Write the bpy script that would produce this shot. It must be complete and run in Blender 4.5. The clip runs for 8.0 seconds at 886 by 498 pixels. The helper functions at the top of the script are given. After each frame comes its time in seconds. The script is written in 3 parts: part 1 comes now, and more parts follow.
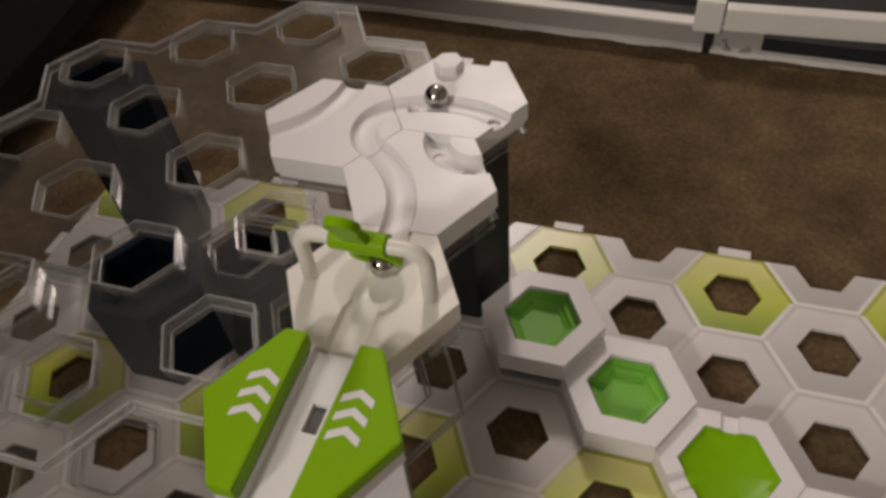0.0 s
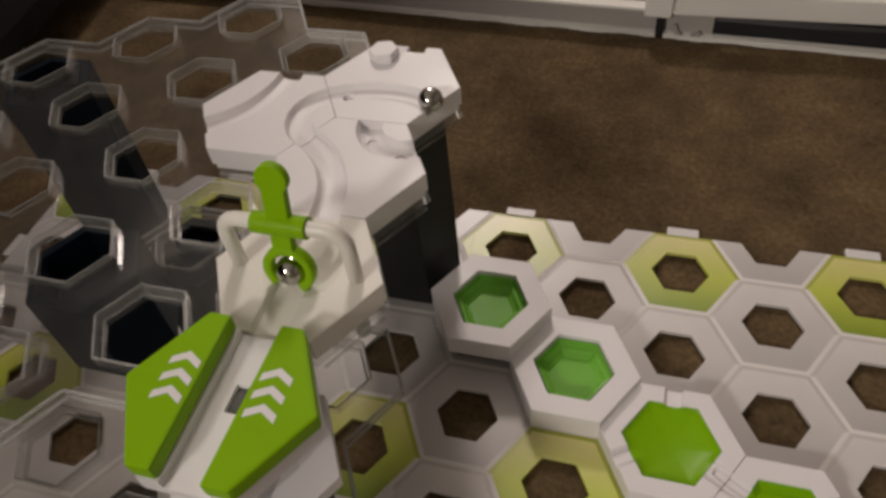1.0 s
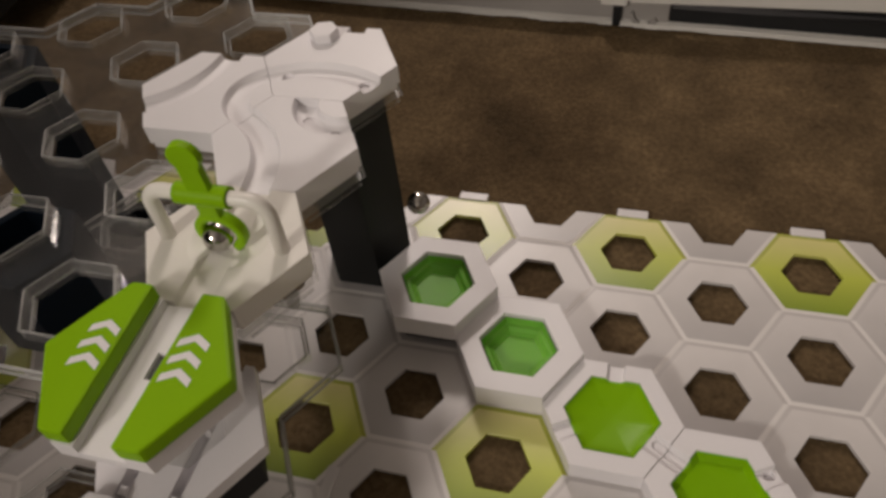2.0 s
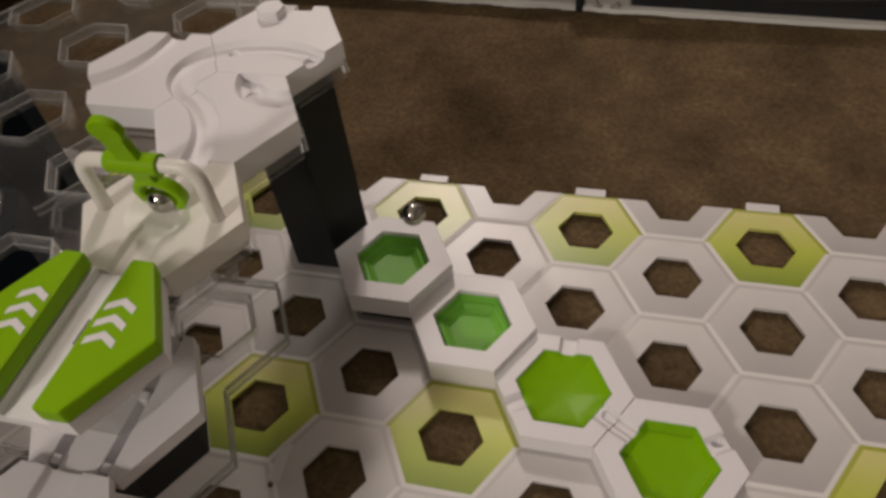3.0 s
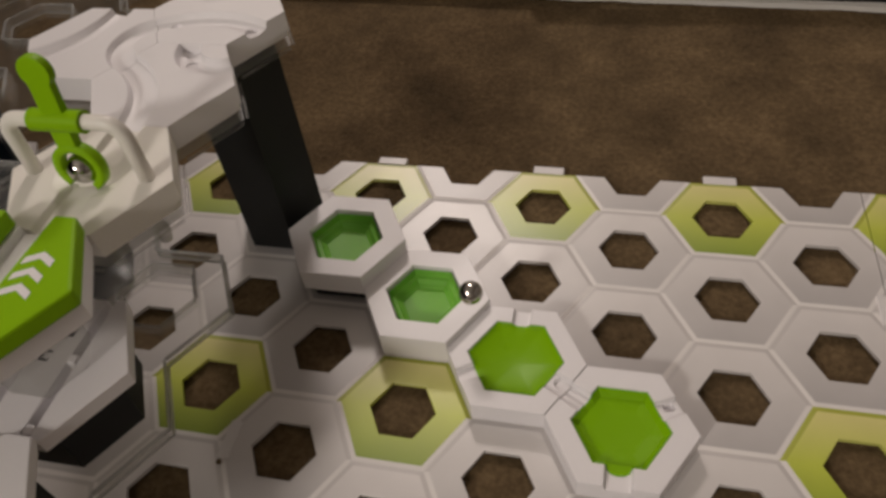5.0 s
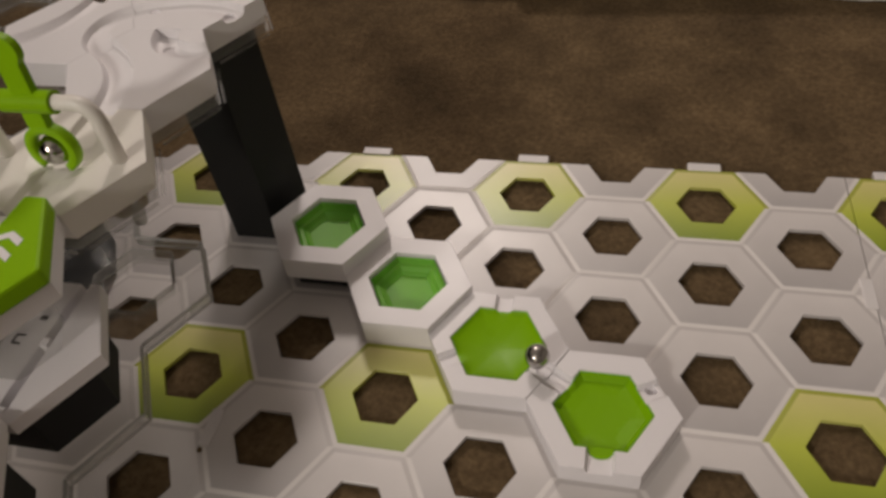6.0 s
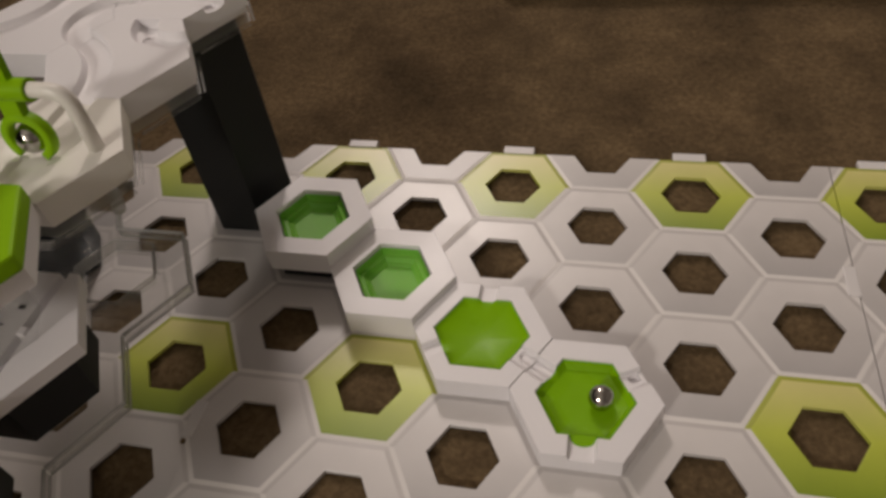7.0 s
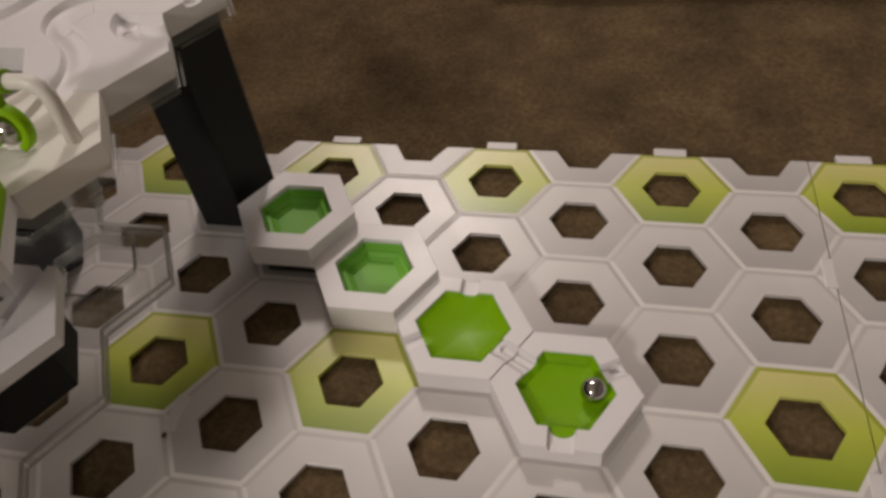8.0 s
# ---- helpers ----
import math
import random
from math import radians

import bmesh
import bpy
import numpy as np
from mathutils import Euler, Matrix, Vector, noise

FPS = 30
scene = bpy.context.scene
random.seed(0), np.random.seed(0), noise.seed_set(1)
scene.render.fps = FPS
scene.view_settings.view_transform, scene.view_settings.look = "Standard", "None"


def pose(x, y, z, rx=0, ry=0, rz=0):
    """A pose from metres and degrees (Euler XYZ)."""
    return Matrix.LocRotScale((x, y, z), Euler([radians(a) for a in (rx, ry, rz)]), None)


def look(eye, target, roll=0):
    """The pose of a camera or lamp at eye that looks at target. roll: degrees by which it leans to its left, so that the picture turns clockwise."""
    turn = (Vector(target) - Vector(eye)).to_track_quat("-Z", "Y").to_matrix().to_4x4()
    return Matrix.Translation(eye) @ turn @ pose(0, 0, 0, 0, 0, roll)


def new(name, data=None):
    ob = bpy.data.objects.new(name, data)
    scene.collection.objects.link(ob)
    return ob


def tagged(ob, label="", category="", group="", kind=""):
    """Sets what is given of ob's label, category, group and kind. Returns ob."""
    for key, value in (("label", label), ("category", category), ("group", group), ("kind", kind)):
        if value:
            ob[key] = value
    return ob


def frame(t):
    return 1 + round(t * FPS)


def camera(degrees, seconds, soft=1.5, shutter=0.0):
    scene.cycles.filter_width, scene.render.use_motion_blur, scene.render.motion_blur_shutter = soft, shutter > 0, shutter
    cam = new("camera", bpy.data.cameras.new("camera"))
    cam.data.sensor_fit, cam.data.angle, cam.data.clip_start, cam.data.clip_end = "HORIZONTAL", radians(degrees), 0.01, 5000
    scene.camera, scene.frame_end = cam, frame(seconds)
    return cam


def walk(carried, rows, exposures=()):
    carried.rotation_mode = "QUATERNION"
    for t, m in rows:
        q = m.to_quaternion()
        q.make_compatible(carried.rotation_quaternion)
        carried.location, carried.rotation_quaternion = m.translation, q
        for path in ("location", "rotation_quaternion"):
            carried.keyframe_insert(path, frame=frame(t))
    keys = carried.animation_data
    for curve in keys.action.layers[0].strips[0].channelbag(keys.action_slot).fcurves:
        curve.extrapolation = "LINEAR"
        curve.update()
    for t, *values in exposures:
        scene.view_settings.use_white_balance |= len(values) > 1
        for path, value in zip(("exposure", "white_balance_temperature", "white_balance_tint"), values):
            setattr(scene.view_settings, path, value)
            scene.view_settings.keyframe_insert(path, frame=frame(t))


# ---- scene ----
cam = camera(62.4, 8.0, soft=3.2)
PATH = [
    (0, (-0.063, -0.302, 0.355), (-0.551, 0.945, -1.13), -6.4),
    (0.5, (-0.05, -0.302, 0.355), (-0.532, 0.943, -1.134), -7.1),
    (1, (-0.036, -0.303, 0.352), (-0.506, 0.946, -1.137), -7.7),
    (1.5, (-0.023, -0.305, 0.348), (-0.48, 0.951, -1.14), -7.5),
    (3, (0.013, -0.314, 0.333), (-0.418, 0.959, -1.149), -7.8),
    (3.5, (0.022, -0.316, 0.327), (-0.411, 0.965, -1.147), -8.0),
    (4, (0.027, -0.318, 0.322), (-0.39, 0.975, -1.146), -7.6),
    (4.5, (0.032, -0.321, 0.318), (-0.39, 0.98, -1.141), -8.1),
    (6, (0.044, -0.327, 0.306), (-0.367, 0.986, -1.145), -8.4),
    (6.5, (0.049, -0.328, 0.304), (-0.363, 0.984, -1.149), -8.7),
    (7, (0.051, -0.329, 0.302), (-0.352, 0.984, -1.151), -8.5),
    (7.5, (0.054, -0.33, 0.302), (-0.341, 0.983, -1.155), -8.4),
    (8, (0.056, -0.332, 0.3), (-0.322, 0.989, -1.153), -7.9),
]
walk(cam, [(t, look(eye, target, roll)) for t, eye, target, roll in PATH])

# ---- light ----
world = bpy.data.worlds.new("room_light")
world.use_nodes = True
world.node_tree.nodes["Background"].inputs[0].default_value = (1.0, 0.86, 0.74, 1)
world.node_tree.nodes["Background"].inputs[1].default_value = 0.03
scene.world = world
scene.cycles.transparent_max_bounces = 32


def room_lamp(name, eye, radius, watts, colour):
    data = bpy.data.lights.new(name, "POINT")
    data.shadow_soft_size, data.energy, data.color = radius, watts, colour
    ob = new(name, data)
    ob.location = eye
    return ob


room_lamp("pendant_lamp", (-0.58, 1.60, 1.74), 0.15, 62.0, (1.0, 0.872, 0.80))
room_lamp("standing_lamp", (-0.80, -1.72, 1.16), 0.125, 61.5, (0.975, 0.89, 0.80))

# ---- materials ----


def material(name, colour, rough=0.5, metal=0.0, vary=0.06, grain=900.0, bump=0.02, big=25.0, coat=0.0, trans=0.0, ior=1.49, spec=0.5, sss=0.0):
    m = bpy.data.materials.new(name)
    m.use_nodes = True
    nt = m.node_tree
    b = nt.nodes["Principled BSDF"]
    small = nt.nodes.new("ShaderNodeTexNoise")
    small.inputs["Scale"].default_value, small.inputs["Detail"].default_value = grain, 4
    large = nt.nodes.new("ShaderNodeTexNoise")
    large.inputs["Scale"].default_value, large.inputs["Detail"].default_value = big, 3
    geo = nt.nodes.new("ShaderNodeNewGeometry")
    for n in (small, large):
        nt.links.new(geo.outputs["Position"], n.inputs["Vector"])
    add = nt.nodes.new("ShaderNodeMath")
    add.operation = "ADD"
    nt.links.new(small.outputs[0], add.inputs[0])
    nt.links.new(large.outputs[0], add.inputs[1])
    ramp = nt.nodes.new("ShaderNodeMapRange")
    ramp.inputs["From Min"].default_value, ramp.inputs["From Max"].default_value = 0.6, 1.4
    ramp.inputs["To Min"].default_value, ramp.inputs["To Max"].default_value = 1 - vary, 1 + vary
    nt.links.new(add.outputs[0], ramp.inputs["Value"])
    mix = nt.nodes.new("ShaderNodeVectorMath")
    mix.operation = "SCALE"
    mix.inputs[0].default_value = colour
    nt.links.new(ramp.outputs[0], mix.inputs["Scale"])
    nt.links.new(mix.outputs[0], b.inputs["Base Color"])
    rr = nt.nodes.new("ShaderNodeMapRange")
    rr.inputs["From Min"].default_value, rr.inputs["From Max"].default_value = 0.3, 0.7
    rr.inputs["To Min"].default_value, rr.inputs["To Max"].default_value = max(0, rough - 0.08), min(1, rough + 0.08)
    nt.links.new(large.outputs[0], rr.inputs["Value"])
    nt.links.new(rr.outputs[0], b.inputs["Roughness"])
    bp = nt.nodes.new("ShaderNodeBump")
    bp.inputs["Strength"].default_value, bp.inputs["Distance"].default_value = bump, 0.001
    nt.links.new(small.outputs[0], bp.inputs["Height"])
    nt.links.new(bp.outputs[0], b.inputs["Normal"])
    b.inputs["Metallic"].default_value = metal
    b.inputs["IOR"].default_value = ior
    b.inputs["Specular IOR Level"].default_value = spec
    b.inputs["Coat Weight"].default_value = coat
    b.inputs["Transmission Weight"].default_value = trans
    if sss:
        b.inputs["Subsurface Weight"].default_value = sss
        b.inputs["Subsurface Radius"].default_value = (0.004, 0.004, 0.003)
    return m


WHITE = material("white_plastic", (0.80, 0.776, 0.80), 0.42, vary=0.02, bump=0.05)
CREAM = material("cream_plastic", (0.80, 0.770, 0.722), 0.42, vary=0.02, bump=0.05)
BOARD = material("board_plastic", (0.72, 0.695, 0.70), 0.38, vary=0.03, bump=0.05)
YELLOW = material("lime_yellow_plastic", (0.54, 0.58, 0.085), 0.5, vary=0.05, bump=0.04, spec=0.25)
GREEN = material("green_plastic", (0.230, 0.445, 0.002), 0.5, vary=0.04, bump=0.04, spec=0.14)
BOWL = material("bright_green_bowl", (0.205, 0.43, 0.003), 0.30, vary=0.03, bump=0.02, spec=0.13)
DEEP = material("translucent_green", (0.205, 0.49, 0.065), 0.5, vary=0.05, bump=0.03, spec=0.25, sss=0.8)
BLACK = material("dark_grey_plastic", (0.014, 0.0145, 0.0145), 0.5, vary=0.10, bump=0.06, spec=0.25)
NAVY = material("dark_blue_plastic", (0.005, 0.010, 0.018), 0.55, vary=0.10, bump=0.06, spec=0.10)
STEEL = material("polished_steel", (0.50, 0.48, 0.46), 0.06, metal=1.0, vary=0.02, bump=0.004)
PAINT = material("white_painted_metal", (0.72, 0.70, 0.67), 0.45, vary=0.05, bump=0.1)
GREY = material("grey_painted_trim", (0.33, 0.31, 0.295), 0.5, vary=0.08, bump=0.1)
DARK = material("black_shade_and_parts", (0.006, 0.006, 0.007), 0.7, vary=0.1)
CLOTH = material("black_upholstery", (0.010, 0.011, 0.012), 0.9, vary=0.3, grain=1500, bump=0.5)
PLASTER = material("beige_plaster", (0.36, 0.34, 0.315), 0.9, vary=0.06, grain=200, bump=0.2, big=3)
SLOT_GREY = material("slot_shade_grey", (0.10, 0.10, 0.10), 0.6, vary=0.1)


def clear_material(name, ior, low, high, gloss, rough=0.14):
    m = bpy.data.materials.new(name)
    m.use_nodes = True
    nt = m.node_tree
    out = nt.nodes["Material Output"]
    nt.nodes.remove(nt.nodes["Principled BSDF"])
    tr = nt.nodes.new("ShaderNodeBsdfTransparent")
    tr.inputs[0].default_value = (0.94, 0.94, 0.93, 1)
    gl = nt.nodes.new("ShaderNodeBsdfGlossy")
    gl.inputs["Roughness"].default_value = rough
    lw = nt.nodes.new("ShaderNodeFresnel")
    lw.inputs[0].default_value = ior
    mx = nt.nodes.new("ShaderNodeMixShader")
    cap = nt.nodes.new("ShaderNodeMath")
    cap.operation = "MULTIPLY"
    cap.inputs[1].default_value = gloss
    nt.links.new(lw.outputs[0], cap.inputs[0])
    nt.links.new(cap.outputs[0], mx.inputs[0])
    nt.links.new(tr.outputs[0], mx.inputs[1])
    nt.links.new(gl.outputs[0], mx.inputs[2])
    # White diffuse haze painted in for light the plastic reflects; noise varies it.
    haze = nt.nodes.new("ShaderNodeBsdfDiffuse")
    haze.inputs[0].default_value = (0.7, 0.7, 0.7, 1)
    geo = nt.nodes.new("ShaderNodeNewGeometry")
    veil_noise = nt.nodes.new("ShaderNodeTexNoise")
    veil_noise.inputs["Scale"].default_value = 60
    nt.links.new(geo.outputs["Position"], veil_noise.inputs["Vector"])
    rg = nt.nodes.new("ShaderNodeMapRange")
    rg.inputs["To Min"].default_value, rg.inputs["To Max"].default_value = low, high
    nt.links.new(veil_noise.outputs[0], rg.inputs["Value"])
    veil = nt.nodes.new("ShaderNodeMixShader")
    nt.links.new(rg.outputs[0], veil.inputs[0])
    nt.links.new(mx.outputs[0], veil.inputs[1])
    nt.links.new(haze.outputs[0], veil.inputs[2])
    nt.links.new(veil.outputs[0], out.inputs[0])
    return m


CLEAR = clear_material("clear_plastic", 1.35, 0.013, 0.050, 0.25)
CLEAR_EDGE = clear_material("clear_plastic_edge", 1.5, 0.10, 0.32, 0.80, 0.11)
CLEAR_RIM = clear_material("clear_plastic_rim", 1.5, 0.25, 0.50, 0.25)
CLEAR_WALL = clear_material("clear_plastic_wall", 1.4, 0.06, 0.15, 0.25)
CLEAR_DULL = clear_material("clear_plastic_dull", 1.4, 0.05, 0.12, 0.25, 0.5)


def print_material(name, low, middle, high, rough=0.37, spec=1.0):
    """Card printed with a hexagon whose shading is in its colour, darker near and paler far, with paper grain and a few
    scuffs.
    """
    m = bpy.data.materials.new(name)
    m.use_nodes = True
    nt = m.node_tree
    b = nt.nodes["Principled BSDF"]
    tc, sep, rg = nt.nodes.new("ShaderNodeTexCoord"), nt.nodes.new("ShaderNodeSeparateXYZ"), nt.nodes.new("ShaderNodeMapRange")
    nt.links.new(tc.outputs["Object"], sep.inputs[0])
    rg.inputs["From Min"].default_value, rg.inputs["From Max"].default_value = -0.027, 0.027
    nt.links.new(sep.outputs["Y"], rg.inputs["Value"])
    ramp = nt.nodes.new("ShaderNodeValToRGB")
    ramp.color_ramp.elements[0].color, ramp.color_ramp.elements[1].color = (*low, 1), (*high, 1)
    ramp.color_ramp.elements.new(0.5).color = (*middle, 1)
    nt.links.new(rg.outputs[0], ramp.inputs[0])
    geo = nt.nodes.new("ShaderNodeNewGeometry")
    paper, scuff = nt.nodes.new("ShaderNodeTexNoise"), nt.nodes.new("ShaderNodeTexNoise")
    paper.inputs["Scale"].default_value, paper.inputs["Detail"].default_value = 1400, 3
    scuff.inputs["Scale"].default_value, scuff.inputs["Detail"].default_value = 45, 5
    for n in (paper, scuff):
        nt.links.new(geo.outputs["Position"], n.inputs["Vector"])
    wear = nt.nodes.new("ShaderNodeMapRange")
    wear.inputs["From Min"].default_value, wear.inputs["From Max"].default_value = 0.3, 0.7
    wear.inputs["To Min"].default_value, wear.inputs["To Max"].default_value = 0.965, 1.035
    nt.links.new(scuff.outputs[0], wear.inputs["Value"])
    mul = nt.nodes.new("ShaderNodeVectorMath")
    mul.operation = "SCALE"
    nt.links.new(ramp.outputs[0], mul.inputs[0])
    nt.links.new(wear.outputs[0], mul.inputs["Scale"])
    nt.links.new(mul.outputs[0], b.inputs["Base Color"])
    b.inputs["Roughness"].default_value, b.inputs["Specular IOR Level"].default_value = rough, spec
    bp = nt.nodes.new("ShaderNodeBump")
    bp.inputs["Strength"].default_value, bp.inputs["Distance"].default_value = 0.05, 0.001
    nt.links.new(paper.outputs[0], bp.inputs["Height"])
    nt.links.new(bp.outputs[0], b.inputs["Normal"])
    return m


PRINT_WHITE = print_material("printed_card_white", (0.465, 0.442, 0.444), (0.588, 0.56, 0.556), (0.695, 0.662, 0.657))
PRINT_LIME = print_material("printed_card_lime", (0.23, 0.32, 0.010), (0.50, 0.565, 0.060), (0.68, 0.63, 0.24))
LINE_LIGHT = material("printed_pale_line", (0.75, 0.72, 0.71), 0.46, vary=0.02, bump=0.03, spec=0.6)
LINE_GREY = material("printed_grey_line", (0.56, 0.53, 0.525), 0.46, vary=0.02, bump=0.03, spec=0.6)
LINE_OLIVE = material("printed_olive_line", (0.38, 0.41, 0.035), 0.40, vary=0.03, bump=0.03, spec=0.9)


def carpet_material():
    m = bpy.data.materials.new("brown_carpet")
    m.use_nodes = True
    nt = m.node_tree
    b = nt.nodes["Principled BSDF"]
    geo = nt.nodes.new("ShaderNodeNewGeometry")

    def nz(scale, detail, rough=0.6):
        n = nt.nodes.new("ShaderNodeTexNoise")
        n.inputs["Scale"].default_value, n.inputs["Detail"].default_value, n.inputs["Roughness"].default_value = scale, detail, rough
        nt.links.new(geo.outputs["Position"], n.inputs["Vector"])
        return n
    pile, patch = nz(300, 8, 0.72), nz(17, 7, 0.65)
    r1, r2 = nt.nodes.new("ShaderNodeValToRGB"), nt.nodes.new("ShaderNodeMapRange")
    r1.color_ramp.elements[0].position, r1.color_ramp.elements[0].color = 0.32, (0.096, 0.064, 0.033, 1)
    r1.color_ramp.elements[1].position, r1.color_ramp.elements[1].color = 0.68, (0.206, 0.144, 0.079, 1)
    r2.inputs["From Min"].default_value, r2.inputs["From Max"].default_value = 0.3, 0.7
    r2.inputs["To Min"].default_value, r2.inputs["To Max"].default_value = 0.55, 1.40
    nt.links.new(pile.outputs[0], r1.inputs[0])
    nt.links.new(patch.outputs[0], r2.inputs["Value"])
    mul = nt.nodes.new("ShaderNodeVectorMath")
    mul.operation = "SCALE"
    nt.links.new(r1.outputs[0], mul.inputs[0])
    nt.links.new(r2.outputs[0], mul.inputs["Scale"])
    # a cast shadow painted into the carpet: a soft dark blob with a ragged edge
    away = nt.nodes.new("ShaderNodeVectorMath")
    away.operation = "DISTANCE"
    away.inputs[1].default_value = (-0.094, 0.112, FLOOR)
    nt.links.new(geo.outputs["Position"], away.inputs[0])
    rag = nt.nodes.new("ShaderNodeMath")
    rag.operation = "MULTIPLY_ADD"
    rag.inputs[1].default_value = 0.06
    nt.links.new(nz(40, 4).outputs[0], rag.inputs[0])
    nt.links.new(away.outputs["Value"], rag.inputs[2])
    shadow_blob = nt.nodes.new("ShaderNodeMapRange")
    shadow_blob.interpolation_type = "SMOOTHSTEP"
    shadow_blob.inputs["From Min"].default_value, shadow_blob.inputs["From Max"].default_value = 0.032, 0.085
    shadow_blob.inputs["To Min"].default_value, shadow_blob.inputs["To Max"].default_value = 0.70, 1.0
    nt.links.new(rag.outputs[0], shadow_blob.inputs["Value"])
    shadowed = nt.nodes.new("ShaderNodeVectorMath")
    shadowed.operation = "SCALE"
    nt.links.new(mul.outputs[0], shadowed.inputs[0])
    nt.links.new(shadow_blob.outputs[0], shadowed.inputs["Scale"])
    nt.links.new(shadowed.outputs[0], b.inputs["Base Color"])
    b.inputs["Roughness"].default_value = 0.95
    b.inputs["Specular IOR Level"].default_value = 0.1
    bp = nt.nodes.new("ShaderNodeBump")
    bp.inputs["Strength"].default_value, bp.inputs["Distance"].default_value = 0.9, 0.003
    nt.links.new(pile.outputs[0], bp.inputs["Height"])
    nt.links.new(bp.outputs[0], b.inputs["Normal"])
    return m


FLOOR = -0.0036
CARPET = carpet_material()

# ---- mesh helpers ----
P = 0.06
R = P / math.sqrt(3)


def cell(c, r):
    return c * P * math.sqrt(3) / 2, -(r + (0.5 if c % 2 else 0)) * P


def link(name, mesh, mat, parent=None, label="", at=None):
    if not mesh.materials:
        mesh.materials.append(mat)
    ob = new(name, mesh)
    if parent is not None:
        ob.parent = parent
    if at is not None:
        ob.matrix_basis = at
    if label:
        tagged(ob, label)
    return ob


def mesh_of(name, bm, *mats):
    mesh = bpy.data.meshes.new(name)
    bm.to_mesh(mesh)
    bm.free()
    for m in mats:
        mesh.materials.append(m)
    return mesh


def part(name, bm, mat, parent, label="", at=None):
    mesh = bpy.data.meshes.new(name)
    bm.to_mesh(mesh)
    bm.free()
    return link(name, mesh, mat, parent, label, at)


def empty(name, m, label, category, group="", kind=""):
    ob = new(name)
    ob.matrix_basis = m
    return tagged(ob, label, category, group, kind)


def box(x0, x1, y0, y1, z0, z1, bevel=0.0):
    bm = bmesh.new()
    bmesh.ops.create_cube(bm, size=1, matrix=Matrix.Translation(((x0 + x1) / 2, (y0 + y1) / 2, (z0 + z1) / 2)) @ Matrix.Diagonal((x1 - x0, y1 - y0, z1 - z0, 1)))
    if bevel:
        bmesh.ops.bevel(bm, geom=bm.edges[:], offset=bevel, segments=2, affect="EDGES", profile=0.6)
    return bm


def prism(pts, z0, z1, bevel=0.0):
    """An upright prism over a plan outline."""
    bm = bmesh.new()
    low = [bm.verts.new((x, y, z0)) for x, y in pts]
    high = [bm.verts.new((x, y, z1)) for x, y in pts]
    n = len(pts)
    bm.faces.new(low[::-1])
    bm.faces.new(high)
    for i in range(n):
        bm.faces.new((low[i], low[(i + 1) % n], high[(i + 1) % n], high[i]))
    bmesh.ops.recalc_face_normals(bm, faces=bm.faces[:])
    if bevel:
        bmesh.ops.bevel(bm, geom=bm.edges[:], offset=bevel, segments=2, affect="EDGES", profile=0.6)
    return bm


def hexagon(r, x=0.0, y=0.0, turn=0.0):
    return [(x + r * math.cos(radians(60 * k + turn)), y + r * math.sin(radians(60 * k + turn))) for k in range(6)]


def rings(profile, sides=6, closed=False, start=0, stop=None):
    """A body turned round z from (radius, height) pairs, with that many sides."""
    stop = sides if stop is None else stop
    full = stop - start == sides
    bm = bmesh.new()
    rows = []
    for r, z in profile:
        rows.append([bm.verts.new((r * math.cos(2 * math.pi * k / sides), r * math.sin(2 * math.pi * k / sides), z)) for k in range(start, stop + (0 if full else 1))])
    n = len(rows[0])
    for i in range(len(rows) if closed else len(rows) - 1):
        a, b = rows[i], rows[(i + 1) % len(rows)]
        for k in range(n if full else n - 1):
            bm.faces.new((a[k], a[(k + 1) % n], b[(k + 1) % n], b[k]))
    if closed and not full:
        bm.faces.new([row[0] for row in rows])
        bm.faces.new([row[-1] for row in rows][::-1])
    bmesh.ops.recalc_face_normals(bm, faces=bm.faces[:])
    return bm


def tube(points, r, sides=14):
    """A round bar along a line of points, closed at its ends."""
    bm = bmesh.new()
    rows = []
    pts = [Vector(p) for p in points]
    side = None
    for i, p in enumerate(pts):
        way = (pts[min(i + 1, len(pts) - 1)] - pts[max(i - 1, 0)]).normalized()
        if side is None:
            side = way.orthogonal().normalized()
        side = (side - way * side.dot(way)).normalized()
        up = way.cross(side)
        rows.append([bm.verts.new(p + (side * math.cos(2 * math.pi * k / sides) + up * math.sin(2 * math.pi * k / sides)) * r) for k in range(sides)])
    for a, b in zip(rows, rows[1:]):
        for k in range(sides):
            bm.faces.new((a[k], a[(k + 1) % sides], b[(k + 1) % sides], b[k]))
    bm.faces.new(rows[0][::-1])
    bm.faces.new(rows[-1])
    bmesh.ops.recalc_face_normals(bm, faces=bm.faces[:])
    for f in bm.faces:
        f.smooth = len(f.verts) == 4
    return bm


